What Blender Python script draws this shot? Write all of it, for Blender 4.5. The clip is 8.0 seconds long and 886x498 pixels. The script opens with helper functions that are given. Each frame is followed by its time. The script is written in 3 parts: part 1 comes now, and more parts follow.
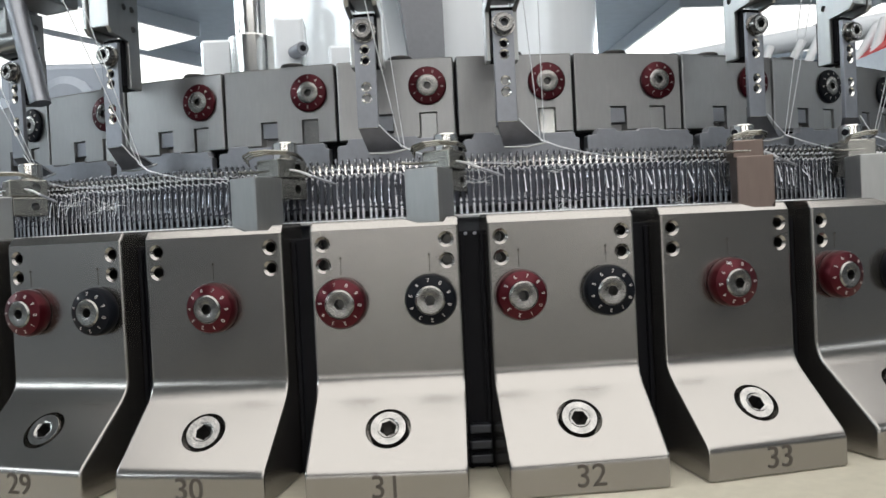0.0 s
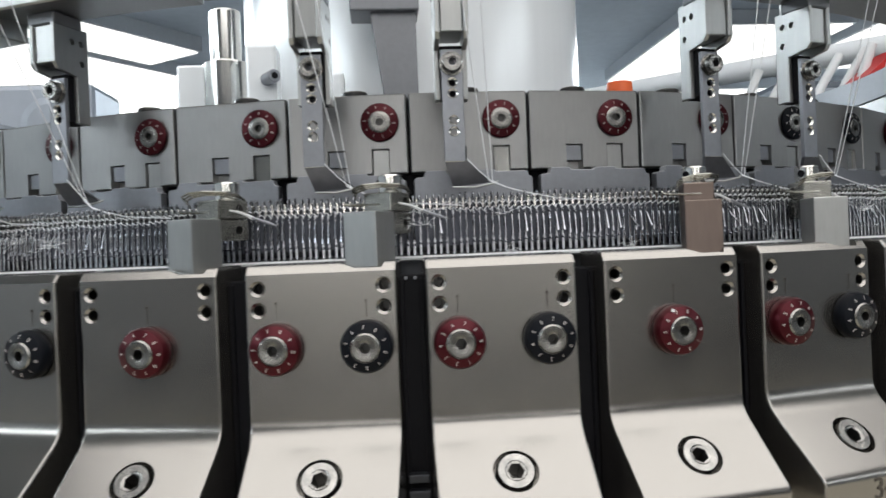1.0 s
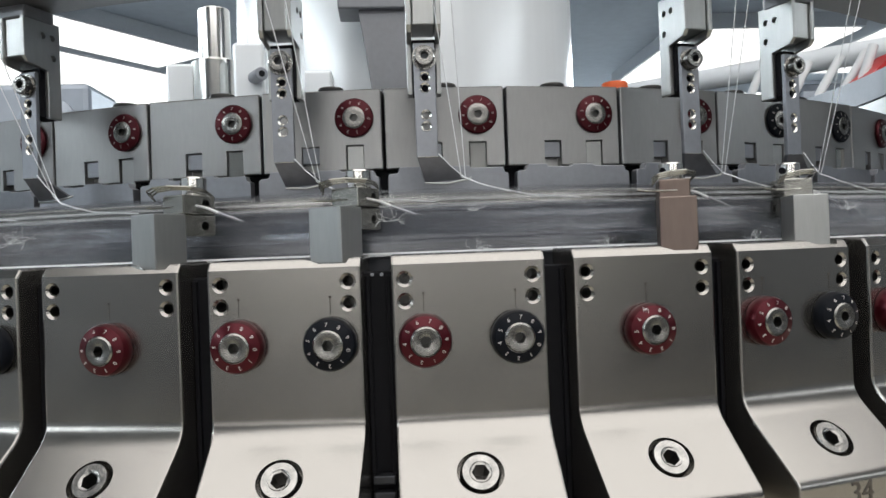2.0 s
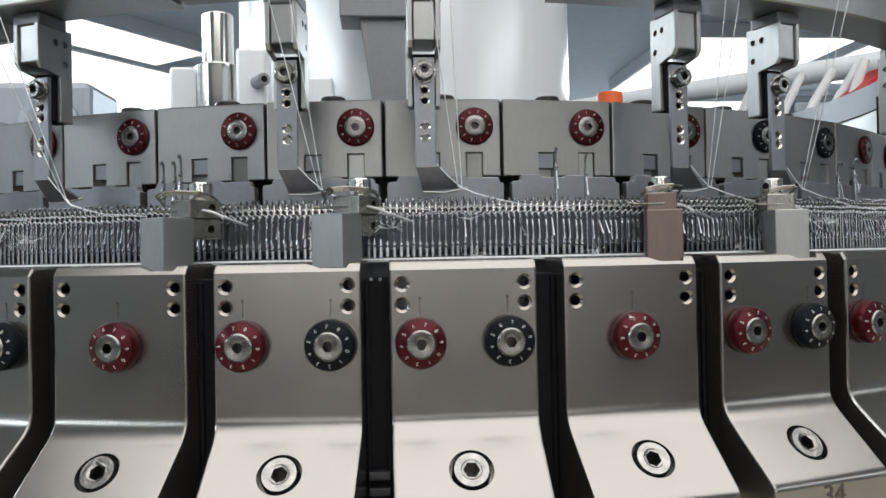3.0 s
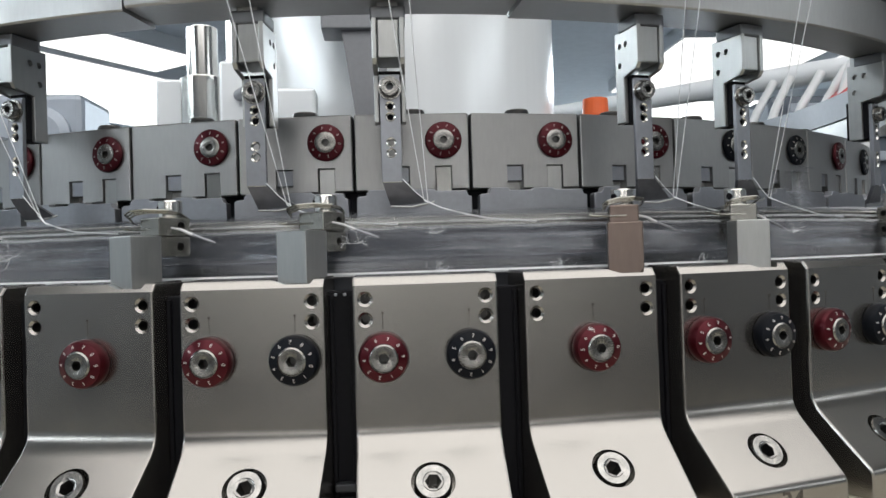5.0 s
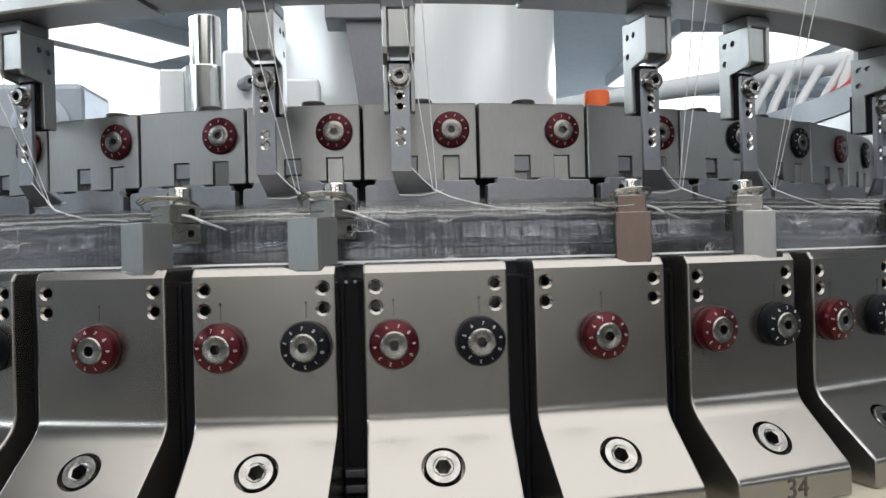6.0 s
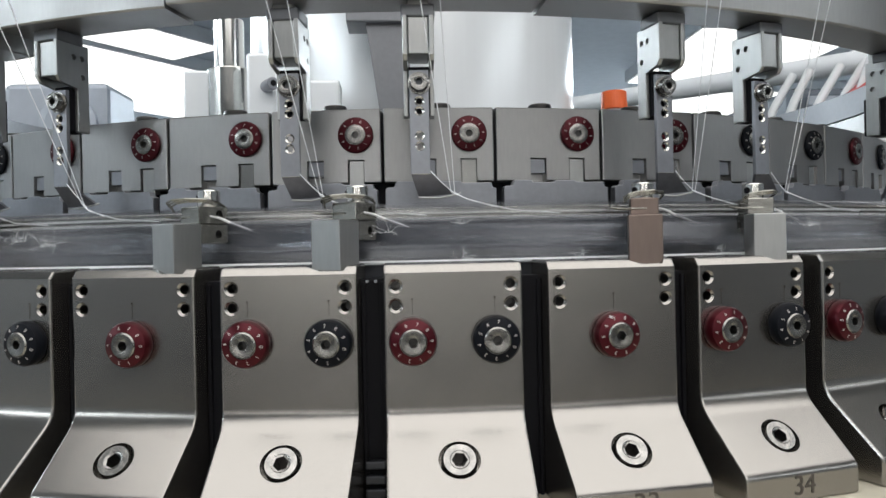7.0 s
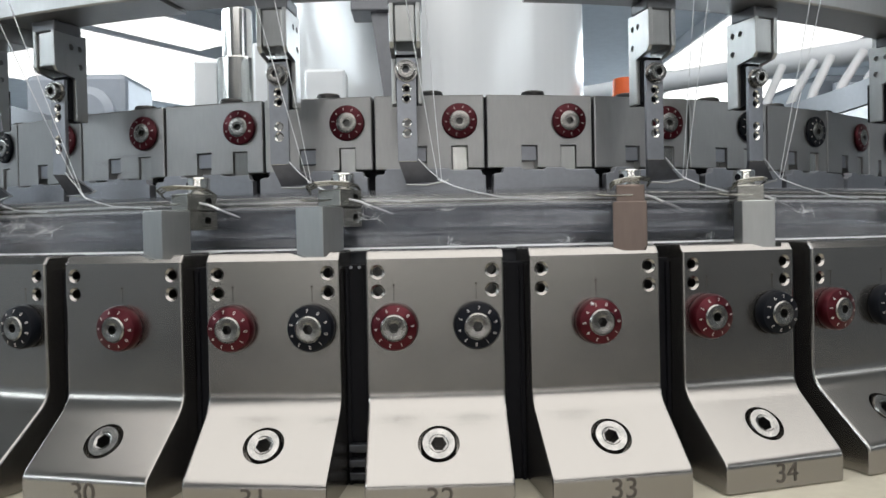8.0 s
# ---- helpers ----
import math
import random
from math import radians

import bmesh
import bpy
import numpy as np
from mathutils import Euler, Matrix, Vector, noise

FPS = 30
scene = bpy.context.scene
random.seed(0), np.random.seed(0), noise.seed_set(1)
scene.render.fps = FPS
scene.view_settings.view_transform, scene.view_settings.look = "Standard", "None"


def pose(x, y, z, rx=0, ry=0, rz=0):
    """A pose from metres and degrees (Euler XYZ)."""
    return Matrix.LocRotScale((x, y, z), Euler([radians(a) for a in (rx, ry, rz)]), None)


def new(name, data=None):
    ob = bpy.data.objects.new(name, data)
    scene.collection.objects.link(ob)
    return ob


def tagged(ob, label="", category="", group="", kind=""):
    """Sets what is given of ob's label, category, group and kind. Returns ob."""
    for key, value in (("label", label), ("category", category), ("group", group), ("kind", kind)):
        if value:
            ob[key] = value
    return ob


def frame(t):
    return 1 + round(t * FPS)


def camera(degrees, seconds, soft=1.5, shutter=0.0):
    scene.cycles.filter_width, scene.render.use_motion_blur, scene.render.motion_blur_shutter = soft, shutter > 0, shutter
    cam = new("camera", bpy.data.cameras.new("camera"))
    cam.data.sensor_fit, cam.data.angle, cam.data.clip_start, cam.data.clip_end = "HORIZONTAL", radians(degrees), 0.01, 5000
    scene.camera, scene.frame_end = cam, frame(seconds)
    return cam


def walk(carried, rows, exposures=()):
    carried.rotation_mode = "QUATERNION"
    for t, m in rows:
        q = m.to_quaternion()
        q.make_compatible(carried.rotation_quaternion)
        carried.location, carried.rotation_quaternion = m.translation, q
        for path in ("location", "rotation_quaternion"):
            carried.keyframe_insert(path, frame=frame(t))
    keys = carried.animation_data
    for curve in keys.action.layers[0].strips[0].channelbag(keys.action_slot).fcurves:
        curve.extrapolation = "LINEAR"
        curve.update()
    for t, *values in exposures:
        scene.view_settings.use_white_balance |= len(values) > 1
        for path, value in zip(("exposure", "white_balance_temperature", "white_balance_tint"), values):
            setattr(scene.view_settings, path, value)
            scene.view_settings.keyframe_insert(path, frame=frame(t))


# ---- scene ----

# Circular knitting machine. The machine's axis is the z axis; Z0 is the height of the block screws over the floor.
Z0 = 1.05
STEP = radians(7.2)
cam = camera(61.57, 8.0, soft=1.5, shutter=0.5)
PATH = [
    (0.0, -0.0503, -0.5903, 0.0494, -5.01, -1.17, 2.77),
    (0.5, -0.0448, -0.5913, 0.0519, -5.20, -0.69, 2.90),
    (1.0, -0.0325, -0.5876, 0.0570, -4.89, -0.05, 2.37),
    (1.5, -0.0211, -0.5797, 0.0539, -5.17, -0.30, 2.16),
    (1.7, -0.0210, -0.5812, 0.0542, -4.30, -0.12, 2.25),
    (2.8, -0.0236, -0.5918, 0.0555, -4.96, 0.71, 1.48),
    (3.0, -0.0226, -0.5935, 0.0559, -4.77, 0.42, 1.13),
    (3.5, -0.0152, -0.5951, 0.0580, -4.55, 0.26, 1.65),
    (4.0, -0.0135, -0.5962, 0.0583, -3.95, 0.44, 1.51),
    (4.5, -0.0140, -0.5967, 0.0579, -4.13, 0.38, 1.28),
    (4.7, -0.0113, -0.5975, 0.0596, -4.37, 0.63, 1.68),
    (5.8, -0.0147, -0.5988, 0.0569, -4.98, 0.43, 1.59),
    (6.0, -0.0158, -0.5994, 0.0577, -4.92, 0.10, 1.48),
    (6.5, -0.0147, -0.6049, 0.0585, -4.15, -0.27, 1.41),
    (7.0, -0.0163, -0.6074, 0.0591, -3.54, -0.14, 1.22),
    (7.5, -0.0121, -0.6073, 0.0591, -3.43, -0.61, 1.65),
    (8.0, -0.0033, -0.6097, 0.0579, -1.55, -0.90, 1.15),
]
walk(cam, [(t, pose(x, y, Z0 + z, 90 + pitch, roll, yaw)) for t, x, y, z, yaw, pitch, roll in PATH])
scene.view_settings.exposure = -0.06

# ---------------- light ----------------
world = bpy.data.worlds.new("room_air")
scene.world = world
world.use_nodes = True
world.node_tree.nodes["Background"].inputs[0].default_value = (0.80, 0.90, 1.0, 1)
world.node_tree.nodes["Background"].inputs[1].default_value = 0.05


def area(name, sx, sy, watts, colour):
    la = bpy.data.lights.new(name, "AREA")
    la.shape, la.size, la.size_y, la.energy, la.color = "RECTANGLE", sx, sy, watts, colour
    return new(name, la)


# light panels under the ceiling: x, y, height, length, width, turn about z, watts
# the last six are out of view, added to light the metal
LAMPS = [(-2.70, 4.81, 2.86, 3.2, 0.62, 54, 150), (-3.10, 7.00, 2.86, 4.2, 2.2, 54, 420), (3.3, 6.4, 2.86, 1.5, 2.0, 0, 220), (4.6, 8.9, 2.86, 3.0, 1.8, 0, 330), (5.0, 6.2, 2.86, 1.4, 1.6, 0, 200), (0.4, -2.75, 2.86, 3.6, 5.2, 0, 54), (-2.2, -8.8, 2.15, 5.0, 1.2, 0, 145), (3.5, -8.8, 2.15, 3.2, 1.2, 0, 85), (-5.0, -3.2, 2.86, 1.3, 4.0, 0, 150), (5.6, -3.2, 2.86, 1.3, 4.0, 0, 48), (-4.9, 1.6, 2.86, 1.3, 3.6, 0, 130)]
for lx, ly, lz, sx, sy, turn, watts in LAMPS:
    glow = area("panel_glow", sx, sy, watts, (0.82, 0.93, 1.0) if ly > 0 or abs(lx) > 4 else (0.99, 0.99, 0.985))
    glow.matrix_world = pose(lx, ly, lz - .03, 0, 0, turn)


# ---------------- materials ----------------
def material(name, colour, rough=0.5, metal=0.0, var=0.06, scale=400.0, bump=0.0, bump_scale=1500.0, stretch=(1, 1, 1), emit=0.0, big=None, coat=0.0, spec=0.5):
    m = bpy.data.materials.new(name)
    m.use_nodes = True
    n, l = m.node_tree.nodes, m.node_tree.links
    b = n["Principled BSDF"]
    tc = n.new("ShaderNodeTexCoord")
    mp = n.new("ShaderNodeMapping")
    mp.inputs["Scale"].default_value = stretch
    l.new(tc.outputs["Object"], mp.inputs["Vector"])
    fine = n.new("ShaderNodeTexNoise")
    fine.inputs["Scale"].default_value, fine.inputs["Detail"].default_value = scale, 4
    l.new(mp.outputs[0], fine.inputs["Vector"])
    broad = n.new("ShaderNodeTexNoise")
    broad.inputs["Scale"].default_value, broad.inputs["Detail"].default_value = big or scale / 9, 3
    l.new(tc.outputs["Object"], broad.inputs["Vector"])
    info = n.new("ShaderNodeObjectInfo")
    mix = n.new("ShaderNodeMath")
    mix.operation = "ADD"
    l.new(fine.outputs["Fac"], mix.inputs[0])
    l.new(broad.outputs["Fac"], mix.inputs[1])
    add = n.new("ShaderNodeMath")
    add.operation = "MULTIPLY_ADD"
    add.inputs[1].default_value = 0.25
    l.new(info.outputs["Random"], add.inputs[0])
    l.new(mix.outputs[0], add.inputs[2])
    ramp = n.new("ShaderNodeMapRange")
    ramp.inputs["From Min"].default_value, ramp.inputs["From Max"].default_value = 0.6, 1.6
    ramp.inputs["To Min"].default_value, ramp.inputs["To Max"].default_value = 1 - 2 * var, 1 + 2 * var
    l.new(add.outputs[0], ramp.inputs["Value"])
    mul = n.new("ShaderNodeVectorMath")
    mul.operation = "SCALE"
    mul.inputs[0].default_value = colour
    l.new(ramp.outputs[0], mul.inputs["Scale"])
    l.new(mul.outputs[0], b.inputs["Base Color"])
    rr = n.new("ShaderNodeMapRange")
    rr.inputs["From Min"].default_value, rr.inputs["From Max"].default_value = 0.3, 0.7
    rr.inputs["To Min"].default_value, rr.inputs["To Max"].default_value = rough * 0.88, min(1, rough * 1.12)
    l.new(broad.outputs["Fac"], rr.inputs["Value"])
    l.new(rr.outputs[0], b.inputs["Roughness"])
    b.inputs["Metallic"].default_value = metal
    b.inputs["Specular IOR Level"].default_value = spec
    b.inputs["Coat Weight"].default_value = coat
    if bump:
        bn = n.new("ShaderNodeTexNoise")
        bn.inputs["Scale"].default_value, bn.inputs["Detail"].default_value = bump_scale, 3
        l.new(mp.outputs[0], bn.inputs["Vector"])
        bp = n.new("ShaderNodeBump")
        bp.inputs["Strength"].default_value, bp.inputs["Distance"].default_value = bump, 0.0002
        l.new(bn.outputs["Fac"], bp.inputs["Height"])
        l.new(bp.outputs[0], b.inputs["Normal"])
    if emit:
        b.inputs["Emission Color"].default_value = (1, 0.98, 0.95, 1)
        b.inputs["Emission Strength"].default_value = emit
    return m


NICKEL = material("satin_nickel", (0.325, 0.309, 0.290), 0.215, 0.95, 0.03, 900, 0.10, 5000, big=60)
NICKEL_DARK = material("satin_nickel_upper", (0.385, 0.383, 0.378), 0.33, 0.88, 0.04, 900, 0.25, 4000, (1, 1, 0.2), big=60)
STEEL = material("ground_steel", (0.425, 0.43, 0.422), 0.32, 0.9, 0.05, 700, 0.15, 2500, (1, 1, 0.15), big=90)
# steel with a brown reflection put into its colour, for post 33
STEEL_BROWN_REFLECTION = material("brown_reflection_steel", (0.20, 0.155, 0.135), 0.34, 0.9, 0.06, 700, 0.15, 2500, (1, 1, 0.15), big=90)
STEEL_DULL = material("dull_grey_steel", (0.29, 0.30, 0.325), 0.40, 0.8, 0.06, 500, 0.2, 2500, big=90)
STEEL_OILY = material("oil_stained_steel", (0.31, 0.305, 0.28), 0.24, 0.9, 0.12, 400, 0.3, 1500, big=120)
# darker copy of the dull steel, with the blade's shade in its colour
STEEL_SHADED = material("shaded_blade_steel", (0.20, 0.205, 0.225), 0.36, 0.85, 0.08, 500, 0.1, 2000, big=100)
STEEL_WORN = material("worn_plated_steel", (0.33, 0.32, 0.305), 0.24, 1.0, 0.14, 500, 0.6, 1100, big=250)
STEEL_BRIGHT = material("polished_steel", (0.72, 0.71, 0.68), 0.16, 1.0, 0.05, 500, 0.0, big=6)
NEEDLE = material("needle_steel", (0.43, 0.44, 0.47), 0.24, 1.0, 0.10, 600)
# dark steel of the caps; in sockets and bores it is painted shade
SOCKET = material("recess_shade_and_cap_steel", (0.09, 0.088, 0.085), 0.3, 0.9, 0.1, 500)
# dark steel, for contrast in the gaps between the needles
SLOT = material("dark_cylinder_steel", (0.055, 0.058, 0.066), 0.45, 0.6, 0.1, 500)
# black parts, and the shade that fills gaps and cavities
BLACK = material("black_oxide_and_gap_shade", (0.006, 0.006, 0.008), 0.6, 0.0, 0.1, 500, spec=0.15)
RED = material("red_anodised", (0.062, 0.0022, 0.007), 0.33, 0.6, 0.06, 600)
INK = material("black_anodised", (0.006, 0.007, 0.010), 0.42, 0.0, 0.06, 600, spec=0.10)
MARK = material("white_engraving", (0.50, 0.46, 0.44), 0.6, 0.0, 0.05, 800)
ETCH = material("dark_etched_mark", (0.07, 0.06, 0.05), 0.6, 0.2, 0.05, 800)
YARN = material("white_yarn", (0.83, 0.85, 0.87), 0.8, 0.0, 0.08, 3000)
RAIL = material("grey_rail_paint", (0.20, 0.205, 0.22), 0.42, 0.5, 0.05, 300, 0.1, 1200, big=30)
CREAM = material("cream_base_paint", (0.52, 0.485, 0.39), 0.5, 0.0, 0.05, 300, 0.1, 1500, big=20)
DRUM = material("white_lacquered_steel", (0.86, 0.89, 0.91), 0.20, 0.10, 0.02, 120, 0.0, 900, (1, 1, 0.05), big=3)
WHITE = material("white_sheet_paint", (0.78, 0.80, 0.82), 0.4, 0.0, 0.03, 60, big=4)
# side walls: grey tone chosen to dim what the metal reflects
DIM = material("side_wall_reflection_tone", (0.22, 0.23, 0.24), 0.7, 0.0, 0.05, 12, big=1.5)
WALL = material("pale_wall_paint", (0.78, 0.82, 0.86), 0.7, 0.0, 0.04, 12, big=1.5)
FLOOR = material("grey_floor_paint", (0.022, 0.023, 0.025), 0.7, 0.0, 0.08, 10, big=1, spec=0.15)
TUBE = material("fluorescent_tube", (0.9, 0.9, 0.9), 0.5, 0.0, 0.0, emit=1.5)
ORANGE = material("orange_plastic", (0.75, 0.13, 0.03), 0.4, 0.0, 0.04, 100)
HOSE = material("white_rubber_hose", (0.70, 0.71, 0.72), 0.45, 0.0, 0.05, 100)
SLATE = material("dark_slate_paint", (0.11, 0.13, 0.16), 0.45, 0.1, 0.06, 60, big=8)
DIAL_SCREW = material("brushed_dial_screw", (0.30, 0.29, 0.275), 0.24, 0.95, 0.10, 600, 0.2, 2500, big=300)
WALLS = material("trick_wall_steel", (0.085, 0.092, 0.112), 0.40, 0.55, 0.14, 700, 0.5, 1400, (1, 1, 0.3), big=120)
# unseen south wall: pale tone chosen to brighten the block faces
SOUTH = material("south_wall_reflection_tone", (0.62, 0.61, 0.59), 0.7, 0.0, 0.04, 12, big=1.5)
# slate blue paint, lightened for the bright haze over the drive box
BLUE = material("slate_blue_paint_hazed", (0.40, 0.44, 0.50), 0.35, 0.1, 0.06, 60, big=8)


# ---------------- mesh helpers ----------------
def part(name, bm, mat, parent=None, label="", m=None):
    me = bpy.data.meshes.new(name)
    bm.normal_update()
    bm.to_mesh(me)
    bm.free()
    me.materials.append(mat)
    if any(p.material_index for p in me.polygons):
        me.materials.append(SOCKET)
    return hang(name, me, parent, label, m)


def hang(name, me, parent=None, label="", m=None):
    ob = new(name, me)
    ob.parent = parent
    if m is not None:
        ob.matrix_local = m
    if label:
        ob["label"] = label
    return ob


def thing(name, m, label, category, group="", kind=""):
    ob = new(name)
    ob.empty_display_size = 0.01
    ob.matrix_world = m
    return tagged(ob, label, category, group, kind)


def ring(theta, r, z):
    """A place on the machine: x along the rim, y towards the axis, z up."""
    return pose(0, 0, Z0 + z) @ Matrix.Rotation(theta, 4, "Z") @ Matrix.Translation((0, -r, 0))


def box(bm, x0, x1, y0, y1, z0, z1, bevel=0.0, seg=2):
    r = bmesh.ops.create_cube(bm, size=1, matrix=Matrix.Translation(((x0 + x1) / 2, (y0 + y1) / 2, (z0 + z1) / 2)) @ Matrix.Diagonal((abs(x1 - x0), abs(y1 - y0), abs(z1 - z0), 1)))
    if bevel:
        edges = {e for v in r["verts"] for e in v.link_edges}
        bmesh.ops.bevel(bm, geom=list(edges), offset=bevel, segments=seg, profile=0.5, affect="EDGES")


def rod(bm, m, r0, r1, length, n=20, bevel=0.0):
    """A round bar along its own z, from 0 to length."""
    r = bmesh.ops.create_cone(bm, cap_ends=True, segments=n, radius1=r0, radius2=r1, depth=length, matrix=m @ Matrix.Translation((0, 0, length / 2)))
    if bevel:
        top = {e for v in r["verts"] for e in v.link_edges if len(e.link_faces) == 2 and max(len(f.verts) for f in e.link_faces) == n}
        bmesh.ops.bevel(bm, geom=list(top), offset=bevel, segments=2, profile=0.5, affect="EDGES")


def lathe(bm, profile, n=32, m=Matrix()):
    """Turns (radius, height) points about the z axis."""
    rows = []
    for r, z in profile:
        rows.append([bm.verts.new(m @ Vector((r * math.cos(2 * math.pi * i / n), r * math.sin(2 * math.pi * i / n), z))) for i in range(n)] if r > 1e-7 else [bm.verts.new(m @ Vector((0, 0, z)))])
    for a, b in zip(rows, rows[1:]):
        for i in range(n):
            j = (i + 1) % n
            if len(a) == 1 and len(b) == 1:
                continue
            if len(a) == 1:
                bm.faces.new((a[0], b[i], b[j])) if a[0] else None
            elif len(b) == 1:
                bm.faces.new((a[i], a[j], b[0]))
            else:
                bm.faces.new((a[i], a[j], b[j], b[i]))
    bmesh.ops.recalc_face_normals(bm, faces=bm.faces[:])


def prism(bm, outline, x0, x1):
    """Pushes an outline of (y, z) points along x."""
    a = [bm.verts.new((x0, y, z)) for y, z in outline]
    b = [bm.verts.new((x1, y, z)) for y, z in outline]
    bm.faces.new(a), bm.faces.new(b)
    for i in range(len(a)):
        j = (i + 1) % len(a)
        bm.faces.new((a[i], a[j], b[j], b[i]))
    bmesh.ops.recalc_face_normals(bm, faces=bm.faces[:])


def plate(bm, outline, y0, y1):
    """Pushes an outline of (x, z) points along y."""
    a = [bm.verts.new((x, y0, z)) for x, z in outline]
    b = [bm.verts.new((x, y1, z)) for x, z in outline]
    bm.faces.new(a), bm.faces.new(b)
    for i in range(len(a)):
        j = (i + 1) % len(a)
        bm.faces.new((a[i], a[j], b[j], b[i]))
    bmesh.ops.recalc_face_normals(bm, faces=bm.faces[:])


def wire(bm, pts, r, n=6):
    """A round wire along points."""
    pts = [Vector(p) for p in pts]
    rows = []
    for i, p in enumerate(pts):
        d = (pts[min(i + 1, len(pts) - 1)] - pts[max(i - 1, 0)]).normalized()
        q = d.to_track_quat("Z", "Y").to_matrix()
        rr = r[i] if isinstance(r, (list, tuple)) else r
        rows.append([bm.verts.new(p + q @ Vector((rr * math.cos(2 * math.pi * k / n), rr * math.sin(2 * math.pi * k / n), 0))) for k in range(n)])
    for a, b in zip(rows, rows[1:]):
        for k in range(n):
            bm.faces.new((a[k], a[(k + 1) % n], b[(k + 1) % n], b[k]))
    bm.faces.new(rows[0]), bm.faces.new(rows[-1])
    bmesh.ops.recalc_face_normals(bm, faces=bm.faces[:])


def arc_bar(bm, t0, t1, outline, n=48):
    """Sweeps an outline of (r, z) points about the machine's axis, from angle t0 to t1."""
    full = t1 - t0 > 2 * math.pi - 1e-4
    rows = []
    for i in range(n if full else n + 1):
        t = t0 + (t1 - t0) * i / n
        rows.append([bm.verts.new((r * math.sin(t), -r * math.cos(t), z)) for r, z in outline])
    k = len(outline)
    for i in range(n):
        a, b = rows[i], rows[(i + 1) % len(rows)]
        for j in range(k):
            bm.faces.new((a[j], a[(j + 1) % k], b[(j + 1) % k], b[j]))
    if not full:
        bm.faces.new(rows[0]), bm.faces.new(rows[-1])
    bmesh.ops.recalc_face_normals(bm, faces=bm.faces[:])


def carve(name, bm, cut, mat, bevel=0.0, smooth=True, bore=None, bore_mat=None):
    """The mesh of bm with its sharp edges rounded and the shapes of cut taken out of it."""
    a, b = bpy.data.meshes.new("a"), bpy.data.meshes.new("b")
    bm.to_mesh(a), bm.free()
    oa = new("a", a)
    if bevel:
        mod = oa.modifiers.new("round", "BEVEL")
        mod.width, mod.segments, mod.limit_method, mod.angle_limit = bevel, 2, "ANGLE", radians(40)
    if cut is not None:
        cut.to_mesh(b), cut.free()
        ob = new("b", b)
        mod = oa.modifiers.new("cut", "BOOLEAN")
        mod.object, mod.operation, mod.solver = ob, "DIFFERENCE", "EXACT"
    me = bpy.data.meshes.new_from_object(oa.evaluated_get(bpy.context.evaluated_depsgraph_get()))
    me.name = name
    bpy.data.objects.remove(oa)
    if cut is not None:
        bpy.data.objects.remove(ob)
    me.materials.clear()
    me.materials.append(mat)
    if bore:
        me.materials.append(bore_mat or SOCKET)
        for p in me.polygons:
            if bore(p.center, p.normal):
                p.material_index = 1
    if smooth:
        smooth_mesh(me, 8)
    return me


def smooth_mesh(me, angle=32):
    me.polygons.foreach_set("use_smooth", [True] * len(me.polygons))
    bm = bmesh.new()
    bm.from_mesh(me)
    for e in bm.edges:
        if len(e.link_faces) == 2 and e.calc_face_angle(0) > radians(angle):
            e.smooth = False
    bm.to_mesh(me)
    bm.free()


def letters(text, size, depth=0.0001):
    """A mesh of raised characters, centred, in the xz plane, facing -y."""
    cu = bpy.data.curves.new("text", "FONT")
    cu.body, cu.size, cu.align_x, cu.align_y, cu.extrude = text, size, "CENTER", "CENTER", depth
    ob = new("text", cu)
    me = bpy.data.meshes.new_from_object(ob.evaluated_get(bpy.context.evaluated_depsgraph_get()))
    bpy.data.objects.remove(ob)
    me.transform(Matrix.Rotation(radians(90), 4, "X"))
    return me


def drill(cut, m, r, deep, flare, n=20):
    """A countersunk hole to be cut, along -z of m from its surface."""
    lathe(cut, [(0, -deep), (r, -deep), (r, -(flare - r) * 0.8), (flare, 0), (flare, .002), (0, .002)], n, m)


FACE_ON = Matrix.Rotation(radians(90), 4, "X")  # turns z to -y: an axis towards the viewer


def hex_screw(r, h, socket, n=32, deep=-0.6):
    """A socket-head screw along z, its head's underside at 0."""
    bm = bmesh.new()
    lathe(bm, [(socket * 1.6, 0), (r, 0), (r, h * 0.8), (r * 0.90, h), (socket * 1.25, h), (socket * 1.12, h * 0.96)], n)
    hexa = [bm.verts.new((socket * math.cos(math.pi / 3 * i), socket * math.sin(math.pi / 3 * i), h * 0.95)) for i in range(6)]
    low = [bm.verts.new((v.co.x * 0.97, v.co.y * 0.97, h * deep)) for v in hexa]
    for i in range(6):
        j = (i + 1) % 6
        # socket walls and floor take the dark recess shade
        bm.faces.new((hexa[i], hexa[j], low[j], low[i])).material_index = 1
    bm.faces.new(low).material_index = 1
    rim = sorted([v for v in bm.verts if abs(v.co.z - h * 0.96) < 1e-7], key=lambda v: math.atan2(v.co.y, v.co.x) % (2 * math.pi))
    k = len(rim)
    for i in range(k):
        a = int((i * 6 / k) + 0.5) % 6
        b = int(((i + 1) * 6 / k) + 0.5) % 6
        bm.faces.new((rim[i], rim[(i + 1) % k], hexa[a])) if a == b else bm.faces.new((rim[i], rim[(i + 1) % k], hexa[b], hexa[a]))
    return bm


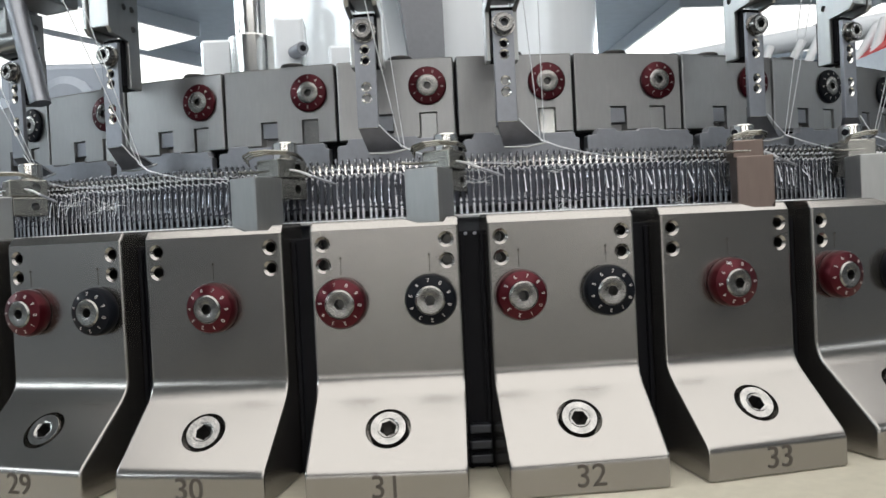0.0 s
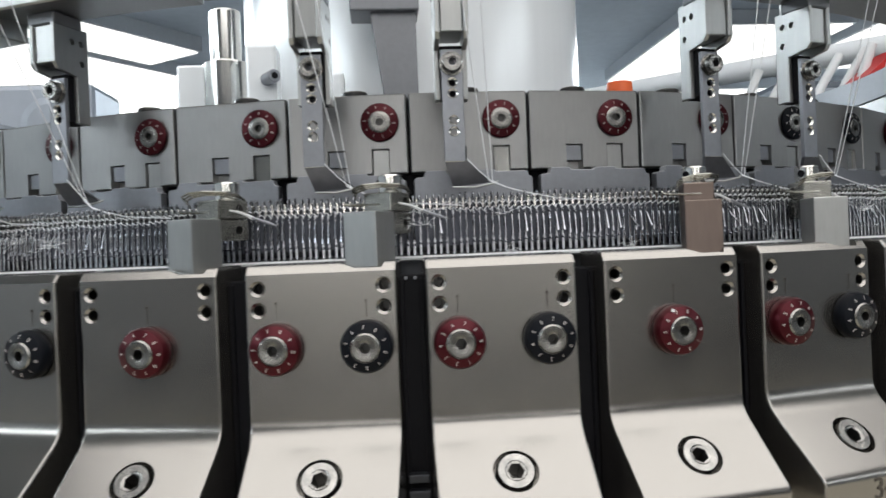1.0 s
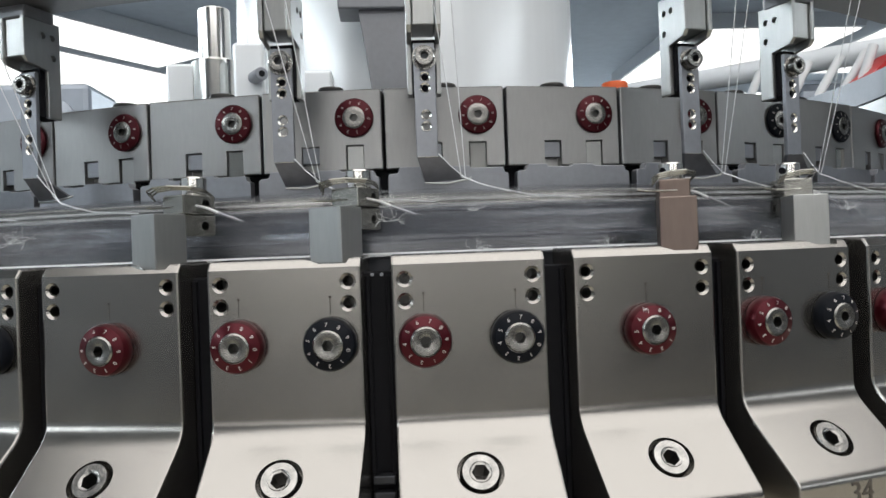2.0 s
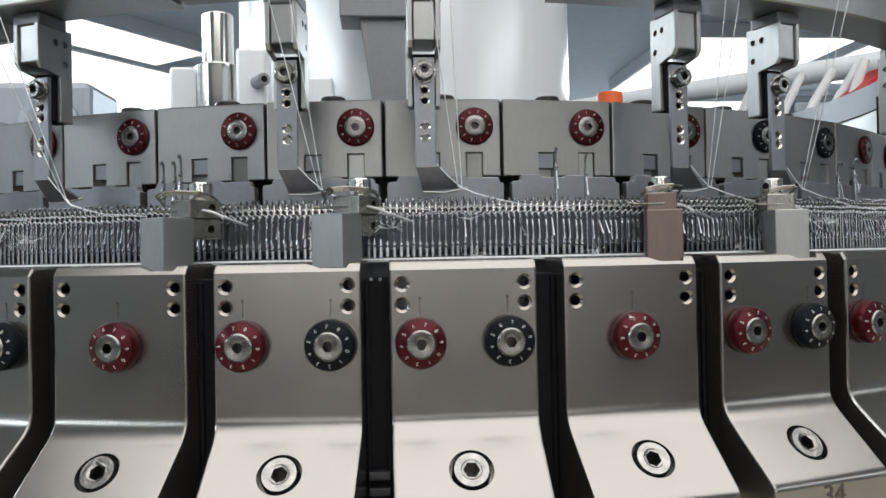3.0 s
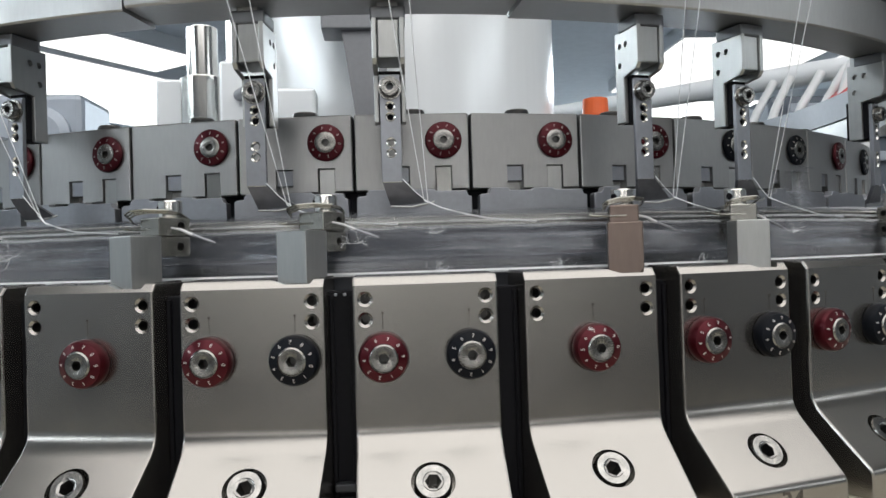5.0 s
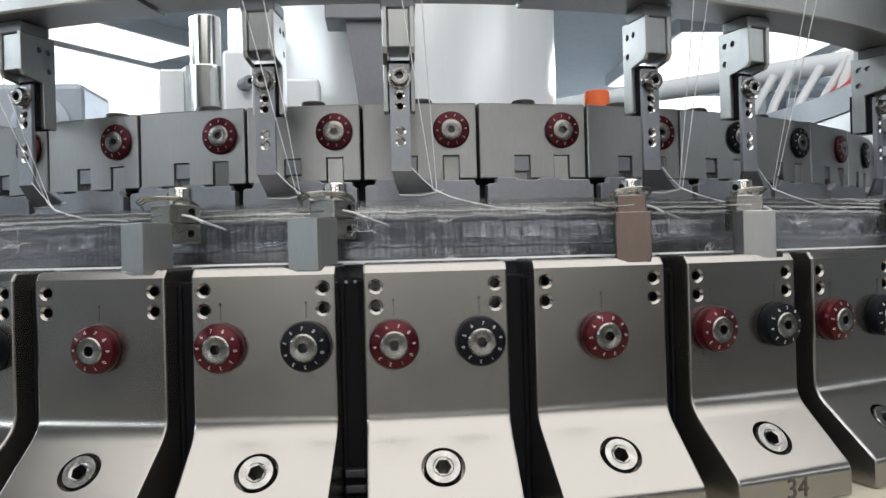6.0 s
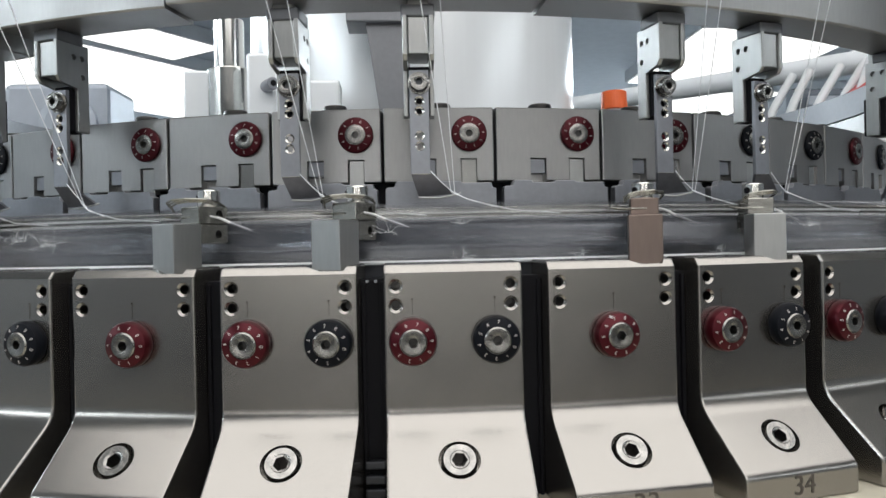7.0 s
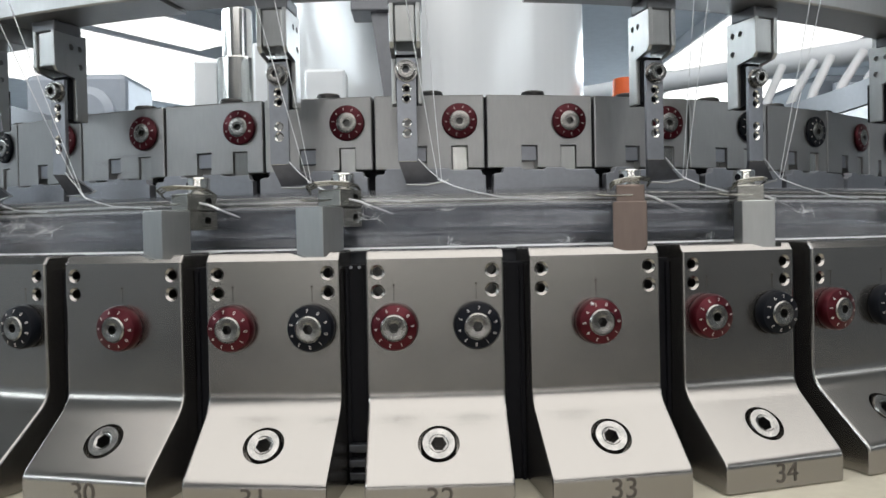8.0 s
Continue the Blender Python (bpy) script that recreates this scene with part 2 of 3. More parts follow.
def dial_parts(parent, colour, r, m, depth, turn=0.0):
    """A numbered setting dial with its clamping screw, on a thing; its axis is the z of m."""
    bm = bmesh.new()
    lathe(bm, [(0, 0), (r * 0.96, 0), (r, depth * 0.12), (r, depth * 0.55), (r * 0.93, depth * 0.78), (r * 0.58, depth), (r * 0.56, depth * 0.2), (0, depth * 0.2)], 48)
    d = part("dial", bm, colour, parent, m=m)
    smooth_mesh(d.data, 28)
    ring_bm = bmesh.new()
    for i in range(10):
        me = letters(str((i + 7) % 10), r * 0.22, 0.00006)
        a = -i * math.pi / 5 + turn
        me.transform(Matrix.Rotation(a, 4, "Z") @ Matrix.Translation((0, r * 0.76, depth * 0.905)) @ Matrix.Rotation(radians(-20), 4, "X") @ Matrix.Rotation(radians(-90), 4, "X"))
        ring_bm.from_mesh(me)
    part("scale", ring_bm, MARK, d, "white engraved digits")
    s = part("screw", hex_screw(r * 0.56, depth * 0.40, r * 0.22, deep=-0.9), DIAL_SCREW, d, "steel socket-head screw", Matrix.Translation((0, 0, depth * 0.68)))
    smooth_mesh(s.data)
    return d


# ---------------- room ----------------
def slab(name, x0, x1, y0, y1, z0, z1, mat, label, category):
    bm = bmesh.new()
    box(bm, x0, x1, y0, y1, z0, z1)
    return tagged(part(name, bm, mat), label, category, kind="structure")


def build_room():
    x0, x1, y0, y1, h = -6, 7, -10, 11, 3.0
    slab("floor", x0, x1, y0, y1, -0.1, 0, FLOOR, "grey painted workshop floor", "floor")
    slab("ceiling", x0, x1, y0, y1, h, h + .1, WALL, "pale workshop ceiling with light panels", "ceiling")
    slab("wall_north", x0, x1, y1, y1 + .1, 0, h, WALL, "pale painted workshop wall", "wall")
    slab("wall_south", x0, x1, y0 - .1, y0, 0, h, SOUTH, "plain unseen wall, pale tone set to brighten block reflections", "wall")
    slab("wall_west", x0 - .1, x0, y0, y1, 0, h, DIM, "plain side wall, grey tone set to dim the metal's reflections", "wall")
    slab("wall_east", x1, x1 + .1, y0, y1, 0, h, DIM, "plain side wall, grey tone set to dim the metal's reflections", "wall")
    for lx, ly, lz, sx, sy, turn, watts in LAMPS:
        f = thing("ceiling_light", pose(lx, ly, lz, 0, 0, turn), "flat white ceiling light panel, switched on; the unseen ones are added", "ceiling light", "ceiling lights")
        bm = bmesh.new()
        box(bm, -sx / 2 - .03, sx / 2 + .03, -sy / 2 - .03, sy / 2 + .03, .012, .14, .01)
        part("housing", bm, WHITE, f)
        bm = bmesh.new()
        box(bm, -sx / 2, sx / 2, -sy / 2, sy / 2, 0, .012)
        part("diffuser", bm, TUBE, f, "glowing white diffuser")
        for x in (-sx / 2 + .1, sx / 2 - .1):
            bm = bmesh.new()
            rod(bm, pose(x, 0, .138), .006, .006, 2.998 - lz - .138, 10)
            part("hanger_rod", bm, WHITE, f)


# ---------------- cam blocks round the rim ----------------
def block_profile():
    pts = [(-.372, -.0175), (-.4090, -.0175), (-.4090, -.0112)]
    for i in range(10):  # rounded nose between front and slope
        a = i / 9
        p = (1 - a) ** 2 * Vector((-.4090, -.0106)) + 2 * a * (1 - a) * Vector((-.4090, -.0087)) + a * a * Vector((-.4074, -.00735))
        pts.append((p.x, p.y))
    for i in range(12):  # hollow between slope and face
        a = i / 11
        p = (1 - a) ** 2 * Vector((-.3928, .0053)) + 2 * a * (1 - a) * Vector((-.3890, .0086)) + a * a * Vector((-.3890, .0124))
        pts.append((p.x, p.y))
    pts += [(-.3890, .0518), (-.3873, .0542), (-.372, .0546)]
    return [(y + .389, z) for y, z in pts]


SLOPE = math.atan2(.0058 + .0077, .4078 - .3922)  # fall of the slope
HALF = .0205


def block_mesh(name, notch):
    bm, cut = bmesh.new(), bmesh.new()
    prism(bm, block_profile(), -HALF, HALF)
    for x in (-.0170, .0170):
        for z in (.0480, .0422):
            drill(cut, Matrix.Translation((x, 0, z)) @ FACE_ON, .00145, .008, .0022)
    rod(cut, bolt_place() @ Matrix.Translation((0, 0, -.007)), .0060, .0060, .012, 32)
    if notch:
        plate(cut, [(notch[0], .0547), (notch[0] + .0060, .0527), (notch[1] - .0012, .0527), (notch[1], .0547), (notch[1], .06), (notch[0], .06)], -.002, .0175)
    return carve(name, bm, cut, NICKEL, 0.0006, bore=lambda c, n: c.y > .0008 and abs(abs(c.x) - .0170) < .0020 and (abs(c.z - .0480) < .002 or abs(c.z - .0422) < .002))


def bolt_place():
    """Centre of the screw on the slope, z out of the slope."""
    return Matrix.Translation((0, -.0110, -.0003)) @ Matrix.Rotation(math.pi / 2 - SLOPE, 4, "X")


def cam_block(k, theta, mesh, dials, number):
    ob = thing("cam_block", ring(theta, .389, 0), "satin nickel cam block, " + ("red and black numbered dials" if len(dials) > 1 else "one red numbered dial") + ", socket screw", "cam block", "cam blocks round the rim")
    hang("body", mesh, ob)
    for x, colour in dials:
        dial_parts(ob, colour, .0070, Matrix.Translation((x, -.0001, .0318)) @ FACE_ON, .0050, 0.35 * math.sin(3.1 * k + 90 * x))
        bm = bmesh.new()
        box(bm, x - .00008, x + .00008, -.0001, .0004, .0395, .0440)
        rod(bm, Matrix.Translation((x, .0003, .0440)) @ FACE_ON, .00032, .00032, .0005, 10)
        part("index_line", bm, ETCH, ob, "thin dark index line")
    s = part("bolt", hex_screw(.0051, .0052, .0023, 36), STEEL_WORN, ob, "shiny steel socket-head bolt", bolt_place() @ Matrix.Translation((0, 0, -.0054)) @ Matrix.Rotation(1.7 * k, 4, "Z"))
    smooth_mesh(s.data)
    if number:
        me = letters(number, .0082, .0001)
        me.materials.append(ETCH)
        hang("number", me, ob, "dark engraved number", Matrix.Translation((0, -.0201, -.0131)))
    return ob


def build_cam_blocks():
    whole = block_mesh("block_body", None)
    left_notch = block_mesh("block_body_notched", (.0035, .0178))
    for k in range(26, 40):
        theta = (k - 32) * STEP
        single = k % 3 == 0
        dials = [(0, RED)] if single else [(-.0122, RED), (.0122, INK)]
        cam_block(k, theta, left_notch if k in POSTS else whole, dials, str(k))
    # black fillers painting the shade in the gaps; selector parts only at gap 31/32
    for k in range(26, 39):
        theta = (k - 31.5) * STEP
        p = thing("gap_shade_stack", ring(theta, .389, 0), "black gap filler between two cam blocks, selector and painted shade", "selector", "selectors between the blocks")
        bm = bmesh.new()
        box(bm, -.0040, .0040, .0075, .016, -.0176, .0500, .0004)
        part("body", bm, BLACK, p)
        for x in (-.0028, .0028):
            bm = bmesh.new()
            box(bm, x - .0006, x + .0006, .0064, .0076, -.0176, .0490, .0002)
            part("rib", bm, BLACK, p)
        for z in (-.0060, -.0105, -.0145) if k == 31 else ():
            bm = bmesh.new()
            box(bm, -.0030, .0030, .0045, .0085, z - .0012, z + .0012, .0004)
            part("lever", bm, SLOT, p, "small dark steel lever")
        for x in (-.0016, .0010) if k == 31 else ():
            bm = bmesh.new()
            rod(bm, Matrix.Translation((x, .0090, .0492)) @ FACE_ON, .0005, .0005, .0022, 12, .0001)
            part("pin", bm, STEEL_DULL, p, "small steel pin")


def build_bed():
    ob = thing("machine_bed", pose(0, 0, Z0), "cream painted ring-shaped machine bed on three legs", "machine bed")
    bm = bmesh.new()
    arc_bar(bm, 0, 2 * math.pi, [(.050, -.0177), (.050, -.05), (.500, -.05), (.500, -.0197), (.498, -.0177)], 96)
    smooth_mesh(part("ring", bm, CREAM, ob).data)
    for i in range(3):
        a = i * 2 * math.pi / 3 + math.pi / 6
        bm = bmesh.new()
        rod(bm, pose(.37 * math.cos(a), .37 * math.sin(a), -Z0), .06, .05, Z0 - .05, 24)
        part("leg", bm, CREAM, ob)


# ---------------- rotating needle cylinder ----------------
NEEDLES = 1140
RN = .362


def needle_bm(lift, swing=0.0):
    bm = bmesh.new()
    w = .00052 if lift < .01 else .00030
    box(bm, -w, w, -.0008, .0008, .046, .0600 + lift, .00018, 1)
    box(bm, -w * .8, w * .8, -.0006, .0008, .0598 + lift, .0692 + lift, .00015, 1)
    # thin neck, latch bead and hook
    wire(bm, [(0, 0, .0650 + lift), (0, 0, .0712 + lift), (0, -.0002, .0726 + lift), (0, -.0009, .0734 + lift), (0, -.0016, .0730 + lift), (0, -.0017, .0722 + lift)], [.00042, .00040, .00042, .00048, .0004, .0002], 6)
    wire(bm, [(0, -.0007, .0662 + lift), (0, -.0010 - .0035 * swing * .3, .0648 + lift), (.0003 * swing, -.0012 - .0035 * swing * .8, .0618 + .0012 * swing + lift), (.0004 * swing, -.0013 - .0035 * swing, .0603 + .002 * swing + lift)], [.00022, .00028, .0003, .00048], 5)
    for z, r in ((.0672, .00058), (.0588, .00052)):
        lathe(bm, [(0, -r), (r, 0), (0, r)], 6, Matrix.Translation((0, -.0011, z + lift)))
    return bm


def build_cylinder():
    c = thing("needle_cylinder", pose(0, 0, Z0), "rotating steel needle cylinder with close-set latch needles", "needle cylinder")
    bm = bmesh.new()
    arc_bar(bm, 0, 2 * math.pi, [(.345, -.01), (.3665, -.01), (.3665, .0535), (.3640, .0550), (.3585, .0560), (.3585, .0712), (.345, .0712)], 250)
    part("sleeve", bm, SLOT, c, "dark slotted steel sleeve")
    bm = bmesh.new()
    arc_bar(bm, 0, 2 * math.pi, [(.3668, .0540), (.3696, .0540), (.3698, .0546), (.3692, .0550), (.3668, .0551)], 250)
    part("rim_band", bm, HOSE, c, "pale lint-dusted rim band")
    bm = bmesh.new()
    arc_bar(bm, 0, 2 * math.pi, [(.3586, .0578), (.3618, .0578), (.3620, .0690), (.3586, .0690)], 250)
    part("trick_wall_band", bm, WALLS, c, "grey steel trick walls behind the needles")
    # course of knitted loops lying over the needle tops
    bm = bmesh.new()
    n = NEEDLES * 2
    pts = []
    for i in range(n):
        a = 2 * math.pi * i / n
        r = .3634 + .0008 * (i % 2) + random.uniform(-.0002, .0002)
        z = .0702 + (.0006 if i % 2 else -.0003) + random.uniform(-.00025, .00025)
        pts.append((r * math.sin(a), -r * math.cos(a), z))
    wire(bm, pts + pts[:1], .00018, 4)
    # a second course just below, and a thread lying on the outside
    wire(bm, [(x * 1.0035, y * 1.0035, z - .0017 + .0002 * math.sin(i * .37)) for i, (x, y, z) in enumerate(pts)] + [(pts[0][0] * 1.0035, pts[0][1] * 1.0035, pts[0][2] - .0017)], .00014, 4)
    part("yarn_course", bm, YARN, c, "white knitted loops over the needles")
    # sinker noses between the needles
    bm = bmesh.new()
    me = bpy.data.meshes.new("nose")
    nose = bmesh.new()
    box(nose, -.0003, .0003, -.0008, .0010, .0690, .0722)
    lathe(nose, [(0, -.00042), (.00042, 0), (0, .00042)], 6, Matrix.Translation((0, -.0010, .0719)))
    nose.to_mesh(me), nose.free()
    for i in range(NEEDLES):
        t = me.copy()
        t.transform(Matrix.Rotation(2 * math.pi * i / NEEDLES, 4, "Z") @ Matrix.Translation((0, -.3630, 0)))
        bm.from_mesh(t)
        bpy.data.meshes.remove(t)
    tagged(part("sinker_rest", bm, STEEL_BRIGHT, c), kind="stuff")
    meshes = []
    for lift, swing in ((0.0, 0), (.0004, .25), (-.0004, 0), (.0135, .1), (.0155, .1), (0.0, .6), (.0002, -.15), (-.0007, 1.0)):
        b = needle_bm(lift, swing)
        me = bpy.data.meshes.new("needle")
        b.to_mesh(me), b.free()
        me.materials.append(NEEDLE)
        meshes.append(me)
    rest = bmesh.new()
    rnd = random.Random(5)
    for i in range(NEEDLES):
        a = 2 * math.pi * (i + .5) / NEEDLES + rnd.uniform(-.0006, .0006)
        if a > math.pi:
            a -= 2 * math.pi
        deg = math.degrees(a)
        me = meshes[rnd.choice((0,) * 14 + (1,) * 7 + (2,) * 7 + (6,) * 9 + (5, 5, 7))]
        if any(abs(deg - d) < .134 for d in RAISED):
            me = meshes[3 if i % 2 else 4]
        m = Matrix.Rotation(a, 4, "Z") @ Matrix.Translation((0, -RN, 0))
        if -39.5 < deg < 39.5:
            hang("needle", me, c, m=m)
        else:
            t = me.copy()
            t.transform(m)
            rest.from_mesh(t)
            bpy.data.meshes.remove(t)
    o = part("needle_rest", rest, NEEDLE, c)
    tagged(o, kind="stuff")
    return c


# ---------------- dial cam blocks above ----------------
def upper_block_mesh():
    bm, cut = bmesh.new(), bmesh.new()
    h = .0204
    box(bm, -h, h, 0, .022, .0833, .1108)
    for x in (-.0042, .0110):
        box(cut, x - .0031, x + .0031, -.01, .0045, .07, .0920)
    return carve("upper_body", bm, cut, NICKEL_DARK, .0005)


def build_upper_blocks():
    me = upper_block_mesh()
    for k in range(25, 41):
        theta = (k - 32) * STEP
        ob = thing("dial_cam_block", ring(theta, .3325, 0), "satin nickel dial cam block with one numbered dial", "cam block", "dial cam blocks above the needles")
        hang("body", me, ob)
        dial_parts(ob, RED if 27 < k < 35 or k == 37 else INK, .0066, Matrix.Translation((.0112, 0, .1010)) @ FACE_ON, .0019, .25 * math.sin(2.3 * k))
        bm = bmesh.new()
        box(bm, .0112 - .0029, .0112 + .0027, .0008, .0040, .0818, .0917, .0002)
        part("slide", bm, STEEL if k % 2 else STEEL_BRIGHT, ob, "bright steel slide")
        bm = bmesh.new()
        box(bm, -.0042 - .0029, -.0042 + .0029, .0010, .0042, .0862, .0917, .0002)
        part("stop", bm, STEEL_DULL, ob, "grey steel stop")
        bm = bmesh.new()
        rod(bm, Matrix.Translation((.001, .013, .1108)), .0052, .0044, .0036, 28, .0006)
        part("cap", bm, SOCKET, ob, "low round steel cap")
    # stepped comb plates below
    w = .0200
    bm = bmesh.new()
    plate(bm, [(-w, .0715), (w, .0715), (w, .0801), (w - .0012, .0804), (w - .0018, .0822), (.0075, .0822), (.0070, .0829), (-.0002, .0829), (-.0008, .0821), (-.0090, .0821), (-.0095, .0830), (-.0160, .0830), (-.0168, .0810), (-w + .0006, .0808), (-w, .0801)], 0, .0035)
    comb = carve("comb", bm, None, STEEL_DULL, .0003)
    for k in range(25, 41):
        ob = thing("comb_plate", ring((k - 32) * STEP, .3405, 0), "grey steel comb plate with stepped top edge", "comb plate", "comb plates below the dial blocks")
        hang("plate", comb, ob)
    bm = bmesh.new()
    arc_bar(bm, 0, 2 * math.pi, [(.300, .0725), (.328, .0725), (.328, .084), (.300, .084)], 120)
    tagged(part("dial_ring", bm, BLACK, m=Matrix.Translation((0, 0, Z0))), "blackened steel dial ring below the upper blocks", "dial ring")
    bm = bmesh.new()
    arc_bar(bm, 0, 2 * math.pi, [(.10, .082), (.310, .082), (.310, .0835), (.10, .0835)], 96)
    tagged(part("dial_plate", bm, STEEL_DULL, m=Matrix.Translation((0, 0, Z0))), "grey steel dial plate inside the block ring", "dial plate")


# ---------------- yarn feeders ----------------
FEEDERS = [-29.6, -22.5, -8.28, -1.25, 12.82, 19.75, 34.0]


def stop_rod(theta):
    ob = thing("stop_rod", ring(theta, .3640, 0), "slanting round grey steel rod under the rail", "stop rod")
    bm = bmesh.new()
    box(bm, -.0075, .0075, -.006, .010, .1330, .1430, .0006)
    part("block", bm, STEEL, ob, "square steel block")
    bm = bmesh.new()
    wire(bm, [(-.0035, -.006, .1345), (.0010, -.006, .1165), (.0055, -.006, .0985)], .0032, 24)
    smooth_mesh(part("rod", bm, STEEL_DULL, ob).data)
    bm = bmesh.new()
    rod(bm, pose(-.0180, 0, .1225, 0, 90, 0), .0034, .0034, .0150, 24, .0004)
    smooth_mesh(part("barrel", bm, STEEL, ob).data)


def build_feeders():
    stop_rod(radians(-26.2))
    for th in FEEDERS:
        yarn_feeder(radians(th))


def yarn_feeder(theta):
    ob = thing("yarn_feeder", ring(theta, .358, .1142), "steel yarn feeder with drilled finger and slanted guide blade", "yarn feeder", "yarn feeders under the rail")
    # finger with holes
    bm, cut = bmesh.new(), bmesh.new()
    box(bm, -.0033, .0033, 0, .0016, -.0305, .0045)
    for z in (-.0058, -.0092, -.0175, -.0210):
        drill(cut, Matrix.Translation((0, 0, z)) @ FACE_ON, .0011, .004, .00163)
    hang("finger", carve("finger", bm, cut, STEEL_DULL, .0002, bore=lambda c, n: .25 < abs(n.y) < .95 and abs(c.x) < .0021 and c.z < -.0030, bore_mat=STEEL_BRIGHT), ob)
    # slanted guide blade
    bm = bmesh.new()
    a = [(-.0033, 0, -.0300), (.0033, 0, -.0300), (.0118, .0040, -.0368), (-.0008, .0040, -.0378)]
    va = [bm.verts.new(p) for p in a]
    vb = [bm.verts.new((x, y + .0014, z)) for x, y, z in a]
    bm.faces.new(va), bm.faces.new(vb[::-1])
    for i in range(4):
        bm.faces.new((va[i], va[(i + 1) % 4], vb[(i + 1) % 4], vb[i]))
    bmesh.ops.recalc_face_normals(bm, faces=bm.faces[:])
    part("blade", bm, STEEL_SHADED, ob, "steel guide blade, darkened for its downward reflection")
    bm = bmesh.new()
    wire(bm, [(-.0008, .0038, -.0380), (.006, .0030, -.0384), (.0125, .0032, -.0372), (.0135, .0040, -.0366)], .00032, 8)
    part("blade_lip", bm, STEEL, ob, "bright rounded lower lip")
    # screw
    s = part("screw", hex_screw(.0031, .0032, .0014, 28), STEEL_WORN, ob, "bright socket-head screw", Matrix.Translation((0, 0, 0)) @ FACE_ON)
    smooth_mesh(s.data)
    bm = bmesh.new()
    lathe(bm, [(.0017, 0), (.0038, 0), (.0038, .0007), (.0017, .0007)], 24)
    part("washer", bm, STEEL_WORN, ob, "bright washer", Matrix.Translation((0, .0001, 0)) @ FACE_ON)
    # two cheeks of the clip
    for sx in (-1, 1):
        bm, cut = bmesh.new(), bmesh.new()
        x0, x1 = (-.0052, -.0036) if sx < 0 else (.0036, .0052)
        prism(bm, [(.0090, -.0105), (.0036, -.0105), (.0036, .0052), (-.0040, .0066), (-.0055, .0085), (-.0055, .0215), (.0090, .0215)], x0, x1)
        for y, z in ((.0020, .0165), (.0058, .0165), (.0060, .0098)):
            rod(cut, Matrix.Translation((x0 - .002, y, z)) @ Matrix.Rotation(radians(90), 4, "Y"), .0011, .0011, .006, 16)
        hang("cheek", carve("cheek", bm, cut, STEEL, .0003), ob)
    # black box put in for the shade of the cavity below the hanger
    bm = bmesh.new()
    box(bm, -.0036, .0036, .0018, .0105, -.0100, .0060, .0002)
    part("spacer", bm, BLACK, ob, "black filler for the shaded cavity between the cheeks")
    bm = bmesh.new()
    box(bm, -.0035, .0035, -.0046, .0085, .0085, .0340, .0005)
    part("hanger", bm, STEEL, ob, "square steel hanger bar")
    # running yarns
    for lean, out, drop in ((-.0085, -.0210, 0), (-.0040, -.0195, .0004)):
        y = thing("yarn", ring(theta, .358, .1142), "thin white yarn running down to the guide", "yarn", "running yarns")
        bm = bmesh.new()
        p1 = Vector((.0100 + drop * 3, -.0008, -.0368 - drop))
        p0 = p1 + 3.2 * Vector((lean, out, .052))
        wire(bm, [p0.lerp(p1, i / 8) for i in range(9)] + [(.017, -.0045, -.0400), (.030, -.0055, -.0432), (.046, -.0040, -.0445)], .00017, 5)
        part("strand", bm, YARN, y)
    y = thing("yarn", ring(theta, .358, .1142), "short white yarn drawn along the blade's edge", "yarn", "running yarns")
    bm = bmesh.new()
    wire(bm, [(.0034, -.0006, -.0296), (.0070, -.0006, -.0335), (.0105, -.0006, -.0366), (.0150, -.0035, -.0392), (.0240, -.0052, -.0420)], .00019, 5)
    part("strand", bm, YARN, y)


# ---------------- latch guards standing on the blocks ----------------
POSTS = (27, 28, 30, 31, 33, 34, 36, 37)


def build_guards():
    for k in POSTS:
        latch_guard(k, (k - 32) * STEP + radians(2.25 if k == 33 else 1.92 if k > 30 else 1.55))


